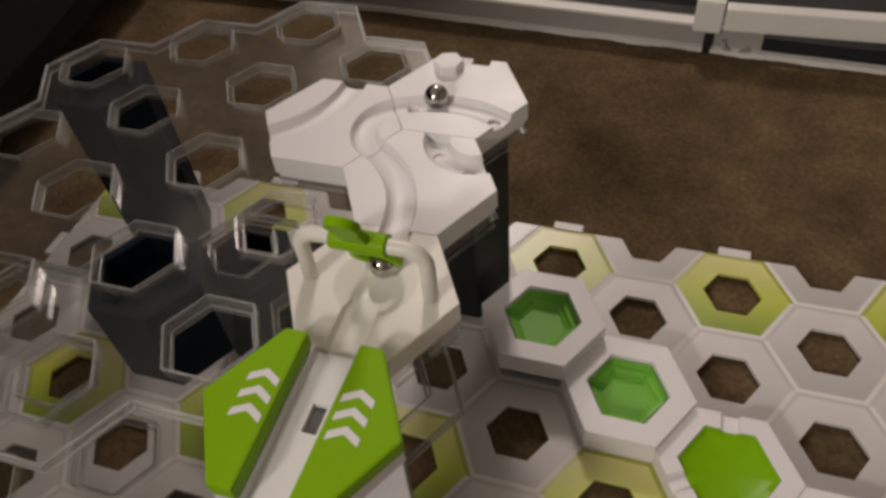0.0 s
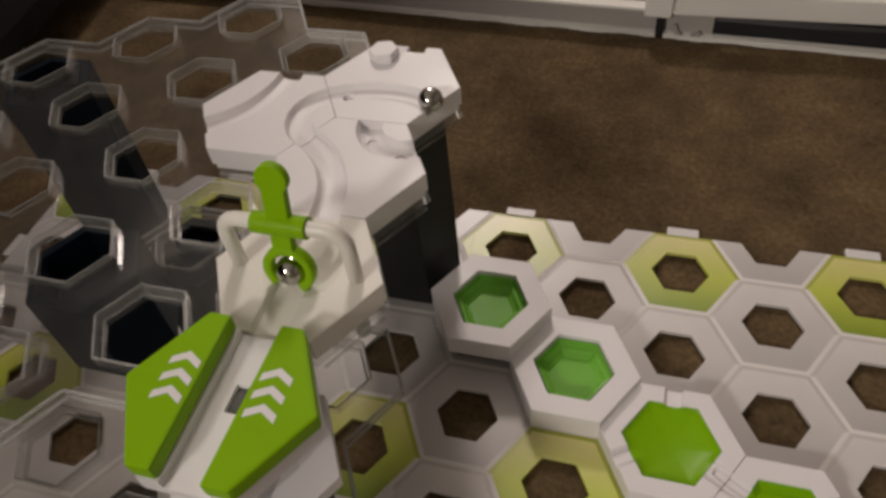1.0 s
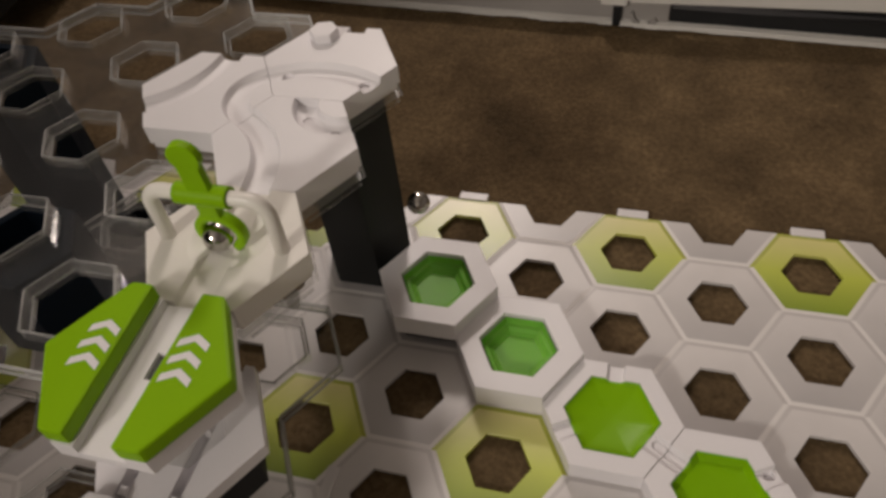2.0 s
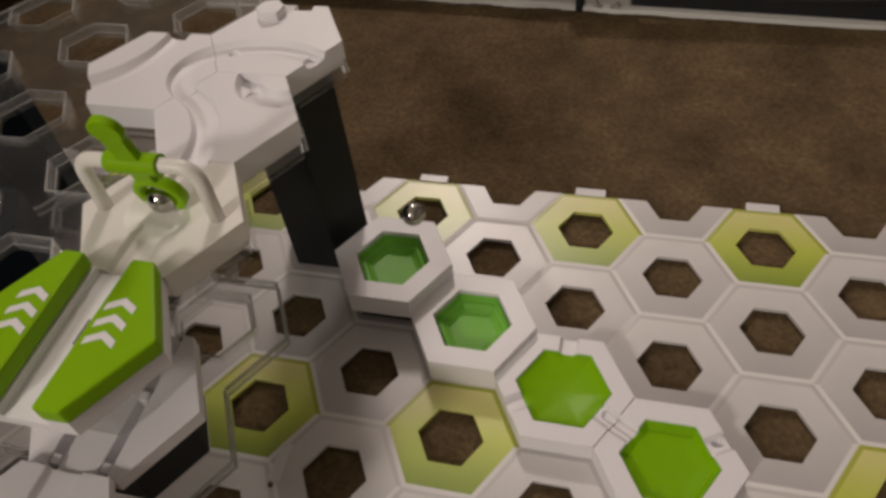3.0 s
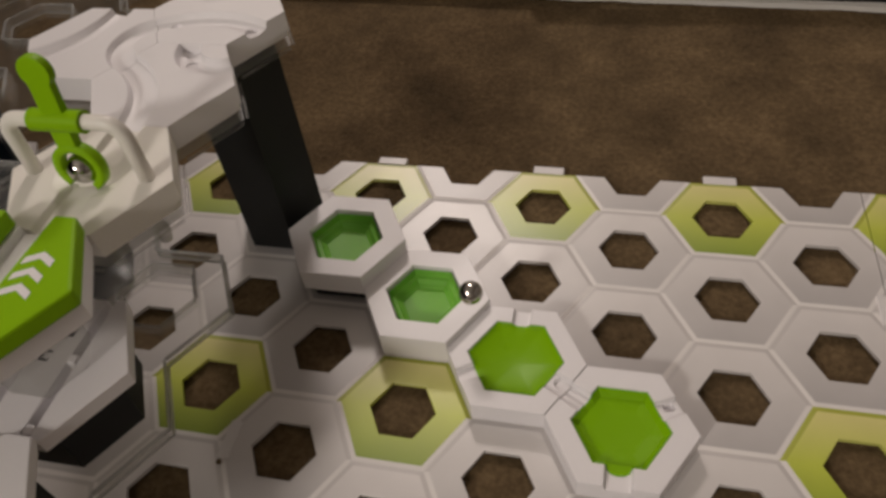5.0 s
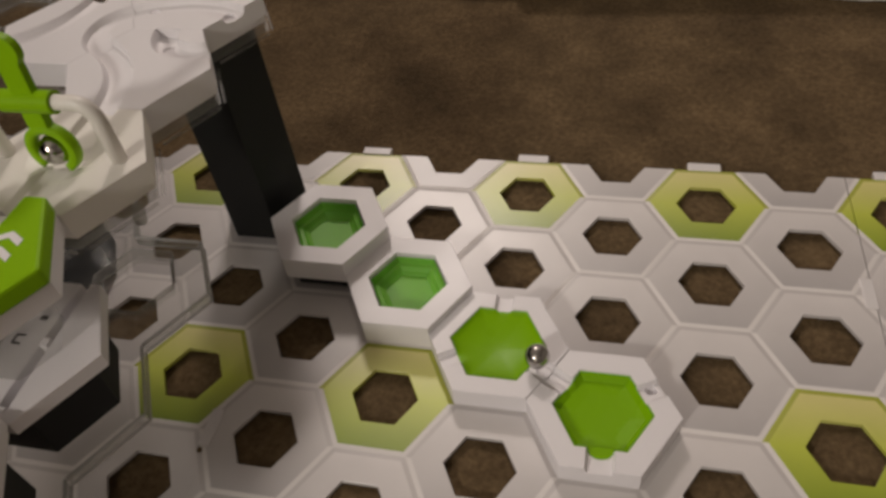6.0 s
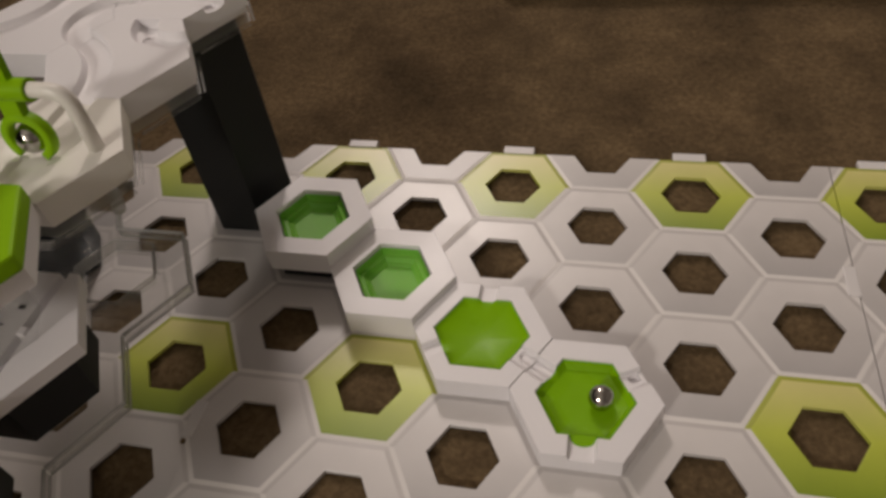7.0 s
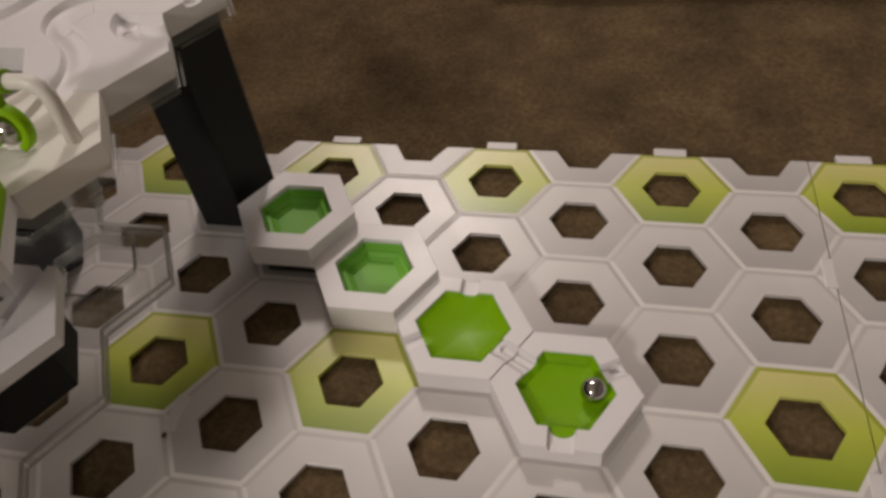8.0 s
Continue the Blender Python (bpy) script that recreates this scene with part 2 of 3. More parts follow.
def carved(height, base, r=R - 0.0001, n=84, edge=0.0002):
    """A hexagonal block whose top follows height(x, y), with walls down to base."""
    grid, verts, faces = {}, [], []
    ax, ay = np.array((1.0, 0.0)), np.array((0.5, math.sqrt(3) / 2))
    for i in range(-n, n + 1):
        for j in range(-n, n + 1):
            if abs(i + j) <= n:
                x, y = (i * ax + j * ay) * r / n
                grid[i, j] = len(verts)
                d = max(abs(i), abs(j), abs(i + j)) * r / n * math.sqrt(3) / 2
                rim = r * math.sqrt(3) / 2
                drop = max(0.0, d - rim + edge)
                verts.append((x, y, height(x, y) - drop * 0.7))
    for (i, j), a in grid.items():
        b, c, d = grid.get((i + 1, j)), grid.get((i, j + 1)), grid.get((i + 1, j - 1))
        if b is not None and c is not None:
            faces.append((a, b, c))
        if b is not None and d is not None:
            faces.append((a, d, b))
    loop = []
    steps = [(-1, 1), (-1, 0), (0, -1), (1, -1), (1, 0), (0, 1)]
    i, j = n, 0
    for di, dj in steps:
        for _ in range(n):
            loop.append(grid[i, j])
            i, j = i + di, j + dj
    first = len(verts)
    for v in loop:
        verts.append((verts[v][0], verts[v][1], base))
    m = len(loop)
    for k in range(m):
        faces.append((loop[k], first + k, first + (k + 1) % m, loop[(k + 1) % m]))
    faces.append(tuple(first + k for k in range(m))[::-1])
    mesh = bpy.data.meshes.new("body")
    mesh.from_pydata(verts, [], faces)
    mesh.update()
    return mesh


def mid(k):
    a = radians(k)
    return P / 2 * math.cos(a), P / 2 * math.sin(a)


def lane(a, b, width=0.0064, depth=0.0040):
    """A round-bottomed ball lane between the middles of two sides of a tile: depth at a place."""
    gap = abs(a - b) % 360
    gap = min(gap, 360 - gap)
    if gap == 180:
        ux, uy = math.cos(radians(a)), math.sin(radians(a))

        def dist(x, y):
            return abs(x * uy - y * ux)
    else:
        m = radians((a + b) / 2 if abs(a - b) < 180 else (a + b) / 2 + 180)
        # the arc's centre lies on the bisector
        far, rad = (R, R / 2) if gap == 60 else (P, P * math.sqrt(3) / 2)
        cx, cy = far * math.cos(m), far * math.sin(m)

        def dist(x, y):
            return abs(math.hypot(x - cx, y - cy) - rad)

    def at(x, y):
        d = dist(x, y)
        if d > width:
            return 0.0
        s = min(1.0, (width - d) / 0.0012)
        return depth * (math.sqrt(max(0, 1 - (d / (width * 1.12)) ** 2)) * 0.75 + 0.25) * s
    return at


def cut(top, *lanes):
    return lambda x, y: top - max(f(x, y) for f in lanes)


def hexdist(x, y):
    return max(abs(x * math.cos(radians(a)) + y * math.sin(radians(a))) for a in (30, 90, 150))


# ---- floor and furniture behind ----
bm = bmesh.new()
bmesh.ops.create_grid(bm, x_segments=120, y_segments=120, size=2.2)
for v in bm.verts:
    v.co.z = FLOOR - 0.0006 + 0.0012 * noise.noise(v.co * 9)
tagged(part("floor", bm, CARPET, None), "worn brown short-pile carpet floor with darker patches and a painted shadow", "carpet", kind="structure")

BACK = pose(-0.1, 0.262, 0, 0, 0, -3.1)
trim = empty("baseboard", BACK, "grey-white painted skirting strip along the edge of the carpet", "baseboard", kind="structure")
part("face", box(-0.44, 0.112, 0.002, 0.018, -0.012, 0.019, 0.002), GREY, trim)
# Solid black block painted as the shaded gap below the panel.
part("shade_block", box(0.112, 2.2, 0.006, 0.05, -0.012, 0.012), DARK, trim, "black block painted as the shaded gap")
bm = bmesh.new()
for k in range(264):
    x = -0.44 + k * 0.01
    w = 0.0035 + 0.0016 * noise.noise(Vector((x * 35, 0, 0)))
    bmesh.ops.create_cube(bm, size=1, matrix=Matrix.Translation((x, 0.0005 - w / 2 + 0.002, FLOOR + 0.003)) @ Matrix.Diagonal((0.0102, w * 2, 0.004, 1)))
part("lip", bm, PAINT, trim, "ragged white paint edge")
part("top_bead", box(-0.44, 0.112, -0.001, 0.010, 0.019, 0.0220, 0.001), PAINT, trim)
# Another black block, in place of the shade behind the trim.
part("recess", box(-0.44, 1.25, 0.018, 0.11, -0.012, 0.0150), DARK, trim, "black block painted as shade under the shelf")
# Unseen room shell, added so that the lamps' light bounces.
for name, dims in (("wall_north", (-2.3, 2.3, 2.2, 2.3)), ("wall_south", (-2.3, 2.3, -2.3, -2.2)), ("wall_west", (-2.3, -2.2, -2.2, 2.2)), ("wall_east", (2.2, 2.3, -2.2, 2.2))):
    tagged(part(name, box(*dims, -0.02, 2.4), PLASTER, None), "unseen plain beige plastered wall added to bounce lamp light", "wall", kind="structure")
tagged(part("ceiling", box(-2.3, 2.3, -2.3, 2.3, 2.4, 2.5), PLASTER, None), "unseen plain pale plastered ceiling added to bounce lamp light", "ceiling", kind="structure")

unit = empty("shelf_unit", BACK, "low white metal shelf unit on a curved grey foot", "shelf")
part("leg", box(0.056, 0.078, -0.004, 0.014, 0.016, 0.044, 0.002), PAINT, unit)
part("panel", box(0.0, 1.12, -0.004, 0.008, 0.0205, 0.0400, 0.002), PAINT, unit, at=pose(0.079, -0.002, 0, 0, 0, 4.0))
part("shelf_board", box(-0.44, 0.058, 0.050, 0.11, 0.015, 0.034, 0.002), PAINT, unit)
part("peg", box(0.0665, 0.0735, -0.003, 0.005, -0.0030, 0.0165, 0.0012), DARK, unit, "dark rubber peg")
bend = rings([(0.0090, -0.006), (0.0120, -0.006), (0.0120, 0.006), (0.0090, 0.006)], 40, closed=True, start=20, stop=37)
part("foot", bend, GREY, unit, "curved grey metal foot", pose(0.0925, 0.003, 0.0098, 90, 0, 0))

# Black sofa added to keep light off the left side and darken reflections.
sofa = empty("sofa", pose(-0.965, 0.10, FLOOR, 0, 0, 9), "black sofa-like block added to shade the left of the track", "sofa")
part("base", box(-0.5, 0.42, -1.30, 0.55, 0.03, 0.42, 0.03), CLOTH, sofa)
part("backrest", box(-0.495, 0.415, 0.20, 0.54, 0.40, 0.70, 0.05), CLOTH, sofa)
for y0, y1 in ((-1.28, -0.55), (-0.54, 0.195)):
    part("seat_cushion", box(-0.49, 0.41, y0, y1, 0.415, 0.50, 0.03), CLOTH, sofa)
for fx in (-0.44, 0.36):
    for fy in (-1.24, 0.49):
        part("foot", box(fx - 0.02, fx + 0.02, fy - 0.02, fy + 0.02, 0.0, 0.031, 0.004), DARK, sofa)

# ---- transparent plates ----


def clear_sheet():
    """The flat sheet of one cell with the low wall round its hole."""
    return rings([(R, 0.0), (0.0205, 0.0), (0.0202, 0.0054), (0.0194, 0.0054), (0.0177, 0.0012), (0.0177, -0.0014)], 6)


def hex_wire(r, z, w):
    return rings([(r - w, z), (r - w * 0.3, z + w * 0.8), (r + w * 0.3, z + w * 0.8), (r + w, z), (r, z - w * 0.6)], 6, closed=True)


def clear_plate(c0, r0, z, label, cells):
    x0, y0 = cell(c0, r0)
    plate = empty("clear_plate", pose(x0, y0, z), label, "plate", "clear plates")
    bm = clear_sheet()
    for f in bm.faces:
        f.material_index = 1 if abs(f.normal.z) < 0.95 else 0
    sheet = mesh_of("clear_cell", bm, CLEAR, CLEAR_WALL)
    # Hazy wires draw the pale light lines along each rim.
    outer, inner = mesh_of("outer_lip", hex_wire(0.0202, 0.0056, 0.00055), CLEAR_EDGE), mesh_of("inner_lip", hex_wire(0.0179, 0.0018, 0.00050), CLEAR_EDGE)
    for c, r in cells:
        x, y = cell(c, r)
        if z > 0.1 and (c, r) in ((-3, 0), (-3, 1), (-3, 2), (-4, 1)):
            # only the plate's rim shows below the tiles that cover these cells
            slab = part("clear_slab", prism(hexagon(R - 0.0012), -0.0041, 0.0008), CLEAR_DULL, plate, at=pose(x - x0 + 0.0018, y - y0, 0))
            slab.visible_shadow = False
            for k in range(6):
                n = (x + P * math.cos(radians(60 * k + 30)), y + P * math.sin(radians(60 * k + 30)))
                if not any(math.dist(n, cell(*q)) < 0.01 for q in cells):
                    a, b = radians(60 * k + 4), radians(60 * k + 56)
                    q = R - 0.0008
                    wire = tube([(q * math.cos(a), q * math.sin(a), -0.0048), (q * math.cos(b), q * math.sin(b), -0.0048)], 0.0007, 8)
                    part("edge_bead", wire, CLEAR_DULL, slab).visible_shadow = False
            continue
        ob = link("clear_cell", sheet, CLEAR, plate, at=pose(x - x0, y - y0, 0))
        for name, mesh in (("outer_lip", outer), ("inner_lip", inner)):
            link(name, mesh, CLEAR_EDGE, ob).visible_shadow = False
        for k in range(6):
            n = (x + P * math.cos(radians(60 * k + 30)), y + P * math.sin(radians(60 * k + 30)))
            if not any(math.dist(n, cell(*q)) < 0.01 for q in cells):
                a, b = radians(60 * k), radians(60 * k + 60)
                e = R - 0.0003
                ends = [(e * math.cos(a), e * math.sin(a)), (e * math.cos(b), e * math.sin(b))]
                for z0, thick in ((0.0, 0.0008), (-0.0048, 0.0007)):
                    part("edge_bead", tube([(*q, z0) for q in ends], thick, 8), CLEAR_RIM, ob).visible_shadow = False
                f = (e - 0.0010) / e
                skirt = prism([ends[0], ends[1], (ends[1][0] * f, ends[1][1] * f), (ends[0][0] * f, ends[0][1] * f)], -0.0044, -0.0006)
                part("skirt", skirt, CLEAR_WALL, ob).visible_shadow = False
    if z > 0.1:
        # Whitish pin added to stand for a glint, placed to fit the camera's view.
        wire = tube([(-0.1290 - x0, -0.1560 - y0, -0.0118), (-0.1275 - x0, -0.1560 - y0, -0.0050)], 0.0026, 10)
        part("glint_pin", wire, CLEAR_RIM, plate, "short whitish pin added for a glint under the rim").visible_shadow = False
    return plate


def disc_cells(c0, y0):
    out = []
    for c in range(c0 - 2, c0 + 3):
        n = 5 - abs(c - c0)
        for k in range(n):
            y = y0 + (n - 1) / 2 * P - k * P
            out.append((c, round(-y / P - (0.5 if c % 2 else 0))))
    return out


TOP, LOW = 0.1315, 0.0690
clear_plate(-5, 1, TOP, "large clear plastic plate with hexagonal holes resting on dark pillars", disc_cells(-5, -0.09))
clear_plate(-5, 3, LOW, "lower clear plastic plate with hexagonal holes under the marble track", disc_cells(-5, -0.21))

# ---- pillars ----


def pillar(c, r, z0, z1, mat, label, rad=0.0270, step=0.2):
    x, y = cell(c, r)
    ob = empty("pillar", pose(x, y, z0), label, "pillar", "stacking pillars")
    n = max(1, round((z1 - z0) / step))
    h = (z1 - z0) / n
    first = None
    for k in range(n):
        if first is None:
            if h > 0.03:
                cup = [(0.0, 0.0002), (rad - 0.0004, 0.0002), (rad, 0.0006), (rad, h - 0.0005), (rad - 0.0004, h - 0.0001), (0.0215, h - 0.0001), (0.0205, h - 0.0150), (0.0, h - 0.0150)]
                first = part("height_block", rings(cup, 6), mat, ob)
            else:
                first = part("height_block", prism(hexagon(rad), 0.0002, h - 0.00005, 0.0002), mat, ob)
            o = first
        else:
            o = link("height_block", first.data, mat, ob)
        o.matrix_basis = pose(0, 0, k * h)
    return ob


pillar(-3, 0, 0.001, 0.1272, BLACK, "tall dark grey hexagonal stacking pillar under the white track tiles")
pillar(-2, 1, 0.001, 0.0133, BLACK, "low black hexagonal block under a raised catch tile", 0.0285)
pillar(-1, 1, 0.0003, 0.0016, WHITE, "thin white hexagonal block under a catch tile", 0.0335)
pillar(-3, 3, LOW + 0.0061, 0.1020, BLACK, "short black hexagonal pillar on the lower clear plate", 0.0264)
for c, r, z in ((-7, 0, 0.001), (-5, 2, LOW + 0.0061)):
    pillar(c, r, z, TOP - 0.0065, NAVY, "dark blue hexagonal stacking pillar under the clear plate")

pillar(-5, 1, 0.001, LOW - 0.0015, NAVY, "dark blue hexagonal pillar carrying the lower clear plate")

# ---- upper track tiles ----
DECK = 0.1455
# Sideways tile shifts, set to match outlines in the camera's view.
VIEW_SHIFT = {(-3, 0): 0.0021, (-3, 1): 0.0021, (-4, 1): 0.0020, (-3, 2): 0.0028}


def tile(name, c, r, z, label, top, mat, category="track tile", group="white track tiles"):
    """A track tile: carved body on a slightly smaller foot."""
    x, y = cell(c, r)
    ob = empty(name, pose(x + VIEW_SHIFT.get((c, r), 0.0), y, z), label, category, group)
    link("body", carved(top, 0.0034), mat, ob)
    part("foot", prism(hexagon(R - 0.0016), 0.0, 0.0034), mat, ob)
    return ob


H = 0.0130


def bite(x, y):
    """A stepped notch in the far edge of a tile."""
    if y < 0.0250 or not 0.0005 < x < 0.0095:
        return 0.0
    return 0.0050 * min(1.0, (y - 0.0250) / 0.0006)


def dimple(cx, cy):
    def at(x, y):
        d = math.hypot(x - cx, y - cy) / 0.0034
        return 0.0056 if d < 0.8 else 0.0056 * max(0.0, (1 - d) / 0.2)
    return at


tile("curve_tile", -3, 0, DECK - H, "white plastic hexagonal track tile with a wide curved ball lane", cut(H, lane(330, 210), bite, dimple(0.0215, -0.0125), dimple(-0.0185, -0.0105)), WHITE)
tile("curve_tile", -4, 1, DECK - H, "white plastic hexagonal track tile with two tight curved lanes", cut(H, lane(30, 330), lane(90, 210)), WHITE)
tile("curve_tile", -3, 1, DECK - H, "white plastic hexagonal track tile with wide and tight curved lanes", cut(H, lane(150, 270), lane(90, 30, 0.0060, 0.0050), dimple(0.0035, 0.0200), dimple(0.0190, 0.0115)), WHITE)


def pocket(x, y):
    d = math.hypot(x - 0.001, y - 0.002)
    return 0.0042 * max(0.0, 1 - (d / 0.016) ** 2) ** 1.2 if d < 0.016 else 0.0


gate = tile("gate_tile", -3, 2, DECK - H, "cream white hexagonal tile with a ball pocket and two bar posts", cut(H, lane(90, 270, 0.0068, 0.0034), pocket), CREAM)
x, y = cell(-3, 2)
BAR = (x + 0.0028, y, 0.1705)
half, top = 0.0240, BAR[2] - (DECK - H)
line = [(-half, 0, H - 0.001)]
for k in range(7):
    a = radians(180 - 15 * k)
    line.append((-half + 0.007 + 0.007 * math.cos(a), 0, top - 0.007 + 0.007 * math.sin(a)))
for k in range(7):
    a = radians(90 - 15 * k)
    line.append((half - 0.007 + 0.007 * math.cos(a), 0, top - 0.007 + 0.007 * math.sin(a)))
line.append((half, 0, H - 0.001))
part("bar", tube(line, 0.0029), CREAM, gate, "white bent bar")


def peg():
    x, y = cell(-3, 0)
    bm = prism(hexagon(0.0076, turn=14), 0.0, 0.0052, 0.0009)
    ob = part("peg", bm, WHITE, None)
    ob.matrix_basis = pose(x - 0.0072, y + 0.0195, DECK - 0.0002)
    tagged(ob, "short six-sided white plastic peg standing on a track tile", "peg")


peg()

# lever on the bar
lever = empty("lever", pose(*BAR), "green plastic tipping lever with paddle and fork on a bar", "lever")
part("sleeve", tube([(-0.0105, 0, 0), (-0.0095, 0, 0), (0.0095, 0, 0), (0.0105, 0, 0)], 0.0042, 18), GREEN, lever)
pad = []
for k in range(13):
    a = math.pi * k / 12
    pad.append((0.0061 * math.cos(a - 0.35 + 0.7 * k / 12), 0.0188 + 0.0061 * math.sin(a - 0.35 + 0.7 * k / 12)))
pad += [(-0.0044, 0.0145), (-0.0044, 0.002), (0.0044, 0.002), (0.0044, 0.0145)]
bm = prism(pad, -0.0018, 0.0018, 0.0005)
part("paddle", bm, GREEN, lever, at=pose(0, 0, 0, 90, 0, 0))
bm = rings([(0.0101, -0.0019), (0.0101, 0.0019), (0.0096, 0.0024), (0.0074, 0.0024), (0.0066, 0.0017), (0.0066, -0.0017), (0.0074, -0.0024), (0.0096, -0.0024)], 36, closed=True, start=-6, stop=23)
for f in bm.faces:
    f.smooth = len(f.verts) == 4
part("fork", bm, GREEN, lever, at=pose(0.0006, 0, -0.0192, 90, 0, 0))
part("neck", box(-0.0040, 0.0040, -0.0021, 0.0021, -0.0122, -0.002, 0.0006), GREEN, lever)

# launch tile with its two green plates
EX, EY = cell(-3, 3)
launch = empty("launch_tile", pose(EX + 0.003, EY, 0.0), "white track tile with two bright green arrow plates", "track tile")


def launch_top(x, y):
    if abs(x) > 0.0086:
        return 0.1480
    if abs(x - 0.001) < 0.0024 and -0.001 < y < 0.0095:
        return 0.1412
    return 0.1445


link("body", carved(launch_top, 0.1403, R - 0.0012), WHITE, launch)
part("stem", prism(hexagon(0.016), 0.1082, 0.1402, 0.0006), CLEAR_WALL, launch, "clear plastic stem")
# Dark insert that paints the shade inside the slot.
part("slot", box(-0.0014, 0.0034, -0.001, 0.0095, 0.1408, 0.1428), SLOT_GREY, launch, "dark grey insert for the shade in the slot")
left = [(-0.0345, 0.0), (-0.0180, 0.0295), (-0.0098, 0.0295), (-0.0092, -0.0285), (-0.0178, -0.0285)]
right = [(0.0080, -0.0295), (0.0175, -0.0295), (0.0345, -0.001), (0.0178, 0.0290), (0.0094, 0.0290)]
plates = []
for pts in (left, right):
    plates.append(part("arrow_plate", prism(pts, 0.1482, 0.1555, 0.0012), GREEN, launch, "bright green plate"))


def chevron():
    bm = bmesh.new()
    w, a, b = 0.0054, 0.0015, 0.0029
    pts = [(-w, -a), (0, a), (w, -a), (w, -a - b), (0, a - b), (-w, -a - b)]
    low = [bm.verts.new((px, py, 0.0)) for px, py in pts]
    high = [bm.verts.new((px, py, 0.0001)) for px, py in pts]
    for q in ((0, 1, 4, 5), (1, 2, 3, 4)):
        bm.faces.new([high[i] for i in q][::-1])
    for i in range(6):
        bm.faces.new((low[i], low[(i + 1) % 6], high[(i + 1) % 6], high[i]))
    bmesh.ops.recalc_face_normals(bm, faces=bm.faces[:])
    return bm


mark = None
for s, plate in zip((-1, 1), plates):
    for k in range(3):
        at = pose(s * 0.0165, 0.0045 + (k - 1) * 0.0066, 0.1556)
        if mark is None:
            mark = part("chevron", chevron(), WHITE, plate, "white printed chevron", at)
        else:
            link("chevron", mark.data, WHITE, plate, "white printed chevron", at)

# lower tiles


def lane_tile(c, r, z, label):
    x, y = cell(c, r)
    ob = empty("lane_tile", pose(x, y, z), label, "track tile", "white track tiles")

    def channel(px, py):
        """A flat lane between two deep grooves."""
        d = abs(px - 0.0012)
        if d > 0.0120:
            return 0.0
        if d < 0.0076:
            return 0.0007
        return 0.0007 + 0.0048 * min(1.0, min(d - 0.0076, 0.0120 - d) / 0.0006)
    link("body", carved(cut(0.0036, channel), -0.0030), WHITE, ob)
    for sx, sy in ((-0.0080, -0.0262), (0.0118, -0.0262), (0.0112, 0.0020)):
        part("stud", box(sx - 0.0016, sx + 0.0016, sy - 0.0018, sy + 0.0018, -0.0014, 0.0044, 0.0005), WHITE, ob)
    for x0, x1, y0, y1 in ((-0.0030, -0.0022, 0.0005, 0.0050), (-0.0022, 0.0008, 0.0005, 0.0013), (-0.0022, 0.0008, 0.0042, 0.0050), (0.0020, 0.0048, 0.0118, 0.0138)):
        part("mark", box(x0, x1, y0, y1, 0.0026, 0.0031), DARK, ob, "small dark moulded mark")
    return ob


lane_tile(-3, 3, 0.1052, "white plastic lane tile on a short black pillar")
pillar(-3, 4, LOW + 0.0061, 0.1050, BLACK, "short black hexagonal pillar on the lower clear plate", 0.0264)
tile("lane_tile", -3, 4, 0.1052, "white plastic lane tile on a black pillar", cut(0.0078, lane(90, 270, 0.0072, 0.0034)), WHITE)

# ---- catch tiles on the board ----


def stepped(top, opening, floor_z):
    def at(x, y):
        d = hexdist(x, y)
        inner = opening * math.sqrt(3) / 2
        if d >= inner:
            return top
        if d >= inner - 0.0010:
            return top - (top - floor_z) * (inner - d) / 0.0010 * 0.9
        return floor_z
    return at


def dish(profile, hexed, lid, sides=96):
    """A bowl whose hexagonal edge runs over into a rounder middle (hexed 1: stays a hexagon), no higher than lid(x, y)."""
    bm = bmesh.new()
    rows = []
    for i, (r, z) in enumerate(profile[:-1]):
        f = 1.0 if i == 0 else 1 + (hexed - 1) * i / (len(profile) - 2)
        row = []
        for k in range(sides):
            a = 2 * math.pi * k / sides
            h = math.cos(math.pi / 6) / math.cos((a % (math.pi / 3)) - math.pi / 6)
            q = r * (f * h + (1 - f) * 0.92)
            px, py = q * math.cos(a), q * math.sin(a)
            row.append(bm.verts.new((px, py, min(z, lid(px * 1.04, py * 1.04)))))
        rows.append(row)
    for a, b in zip(rows, rows[1:]):
        for k in range(sides):
            bm.faces.new((a[k], a[(k + 1) % sides], b[(k + 1) % sides], b[k]))
    mid_v = bm.verts.new((0, 0, profile[-1][1]))
    for k in range(sides):
        bm.faces.new((rows[-1][k], rows[-1][(k + 1) % sides], mid_v))
    bmesh.ops.recalc_face_normals(bm, faces=bm.faces[:])
    for f in bm.faces:
        f.smooth = hexed < 1
    return bm


def slot(angle, half, inner, depth, aside=0.0, outer=0.04, end=0.0):
    """A flat-bottomed channel that leaves a tile at an angle: depth at a place. end: rounds its inner end."""
    ca, sa = math.cos(radians(angle)), math.sin(radians(angle))

    def at(x, y):
        u, v = x * ca + y * sa, abs(-x * sa + y * ca - aside)
        if u > outer:
            return 0.0
        d = half - (math.hypot(u - inner - half, v) if end and u < inner + half else v)
        if d <= 0 or u < inner:
            return 0.0
        return depth * min(1.0, d / 0.0007)
    return at


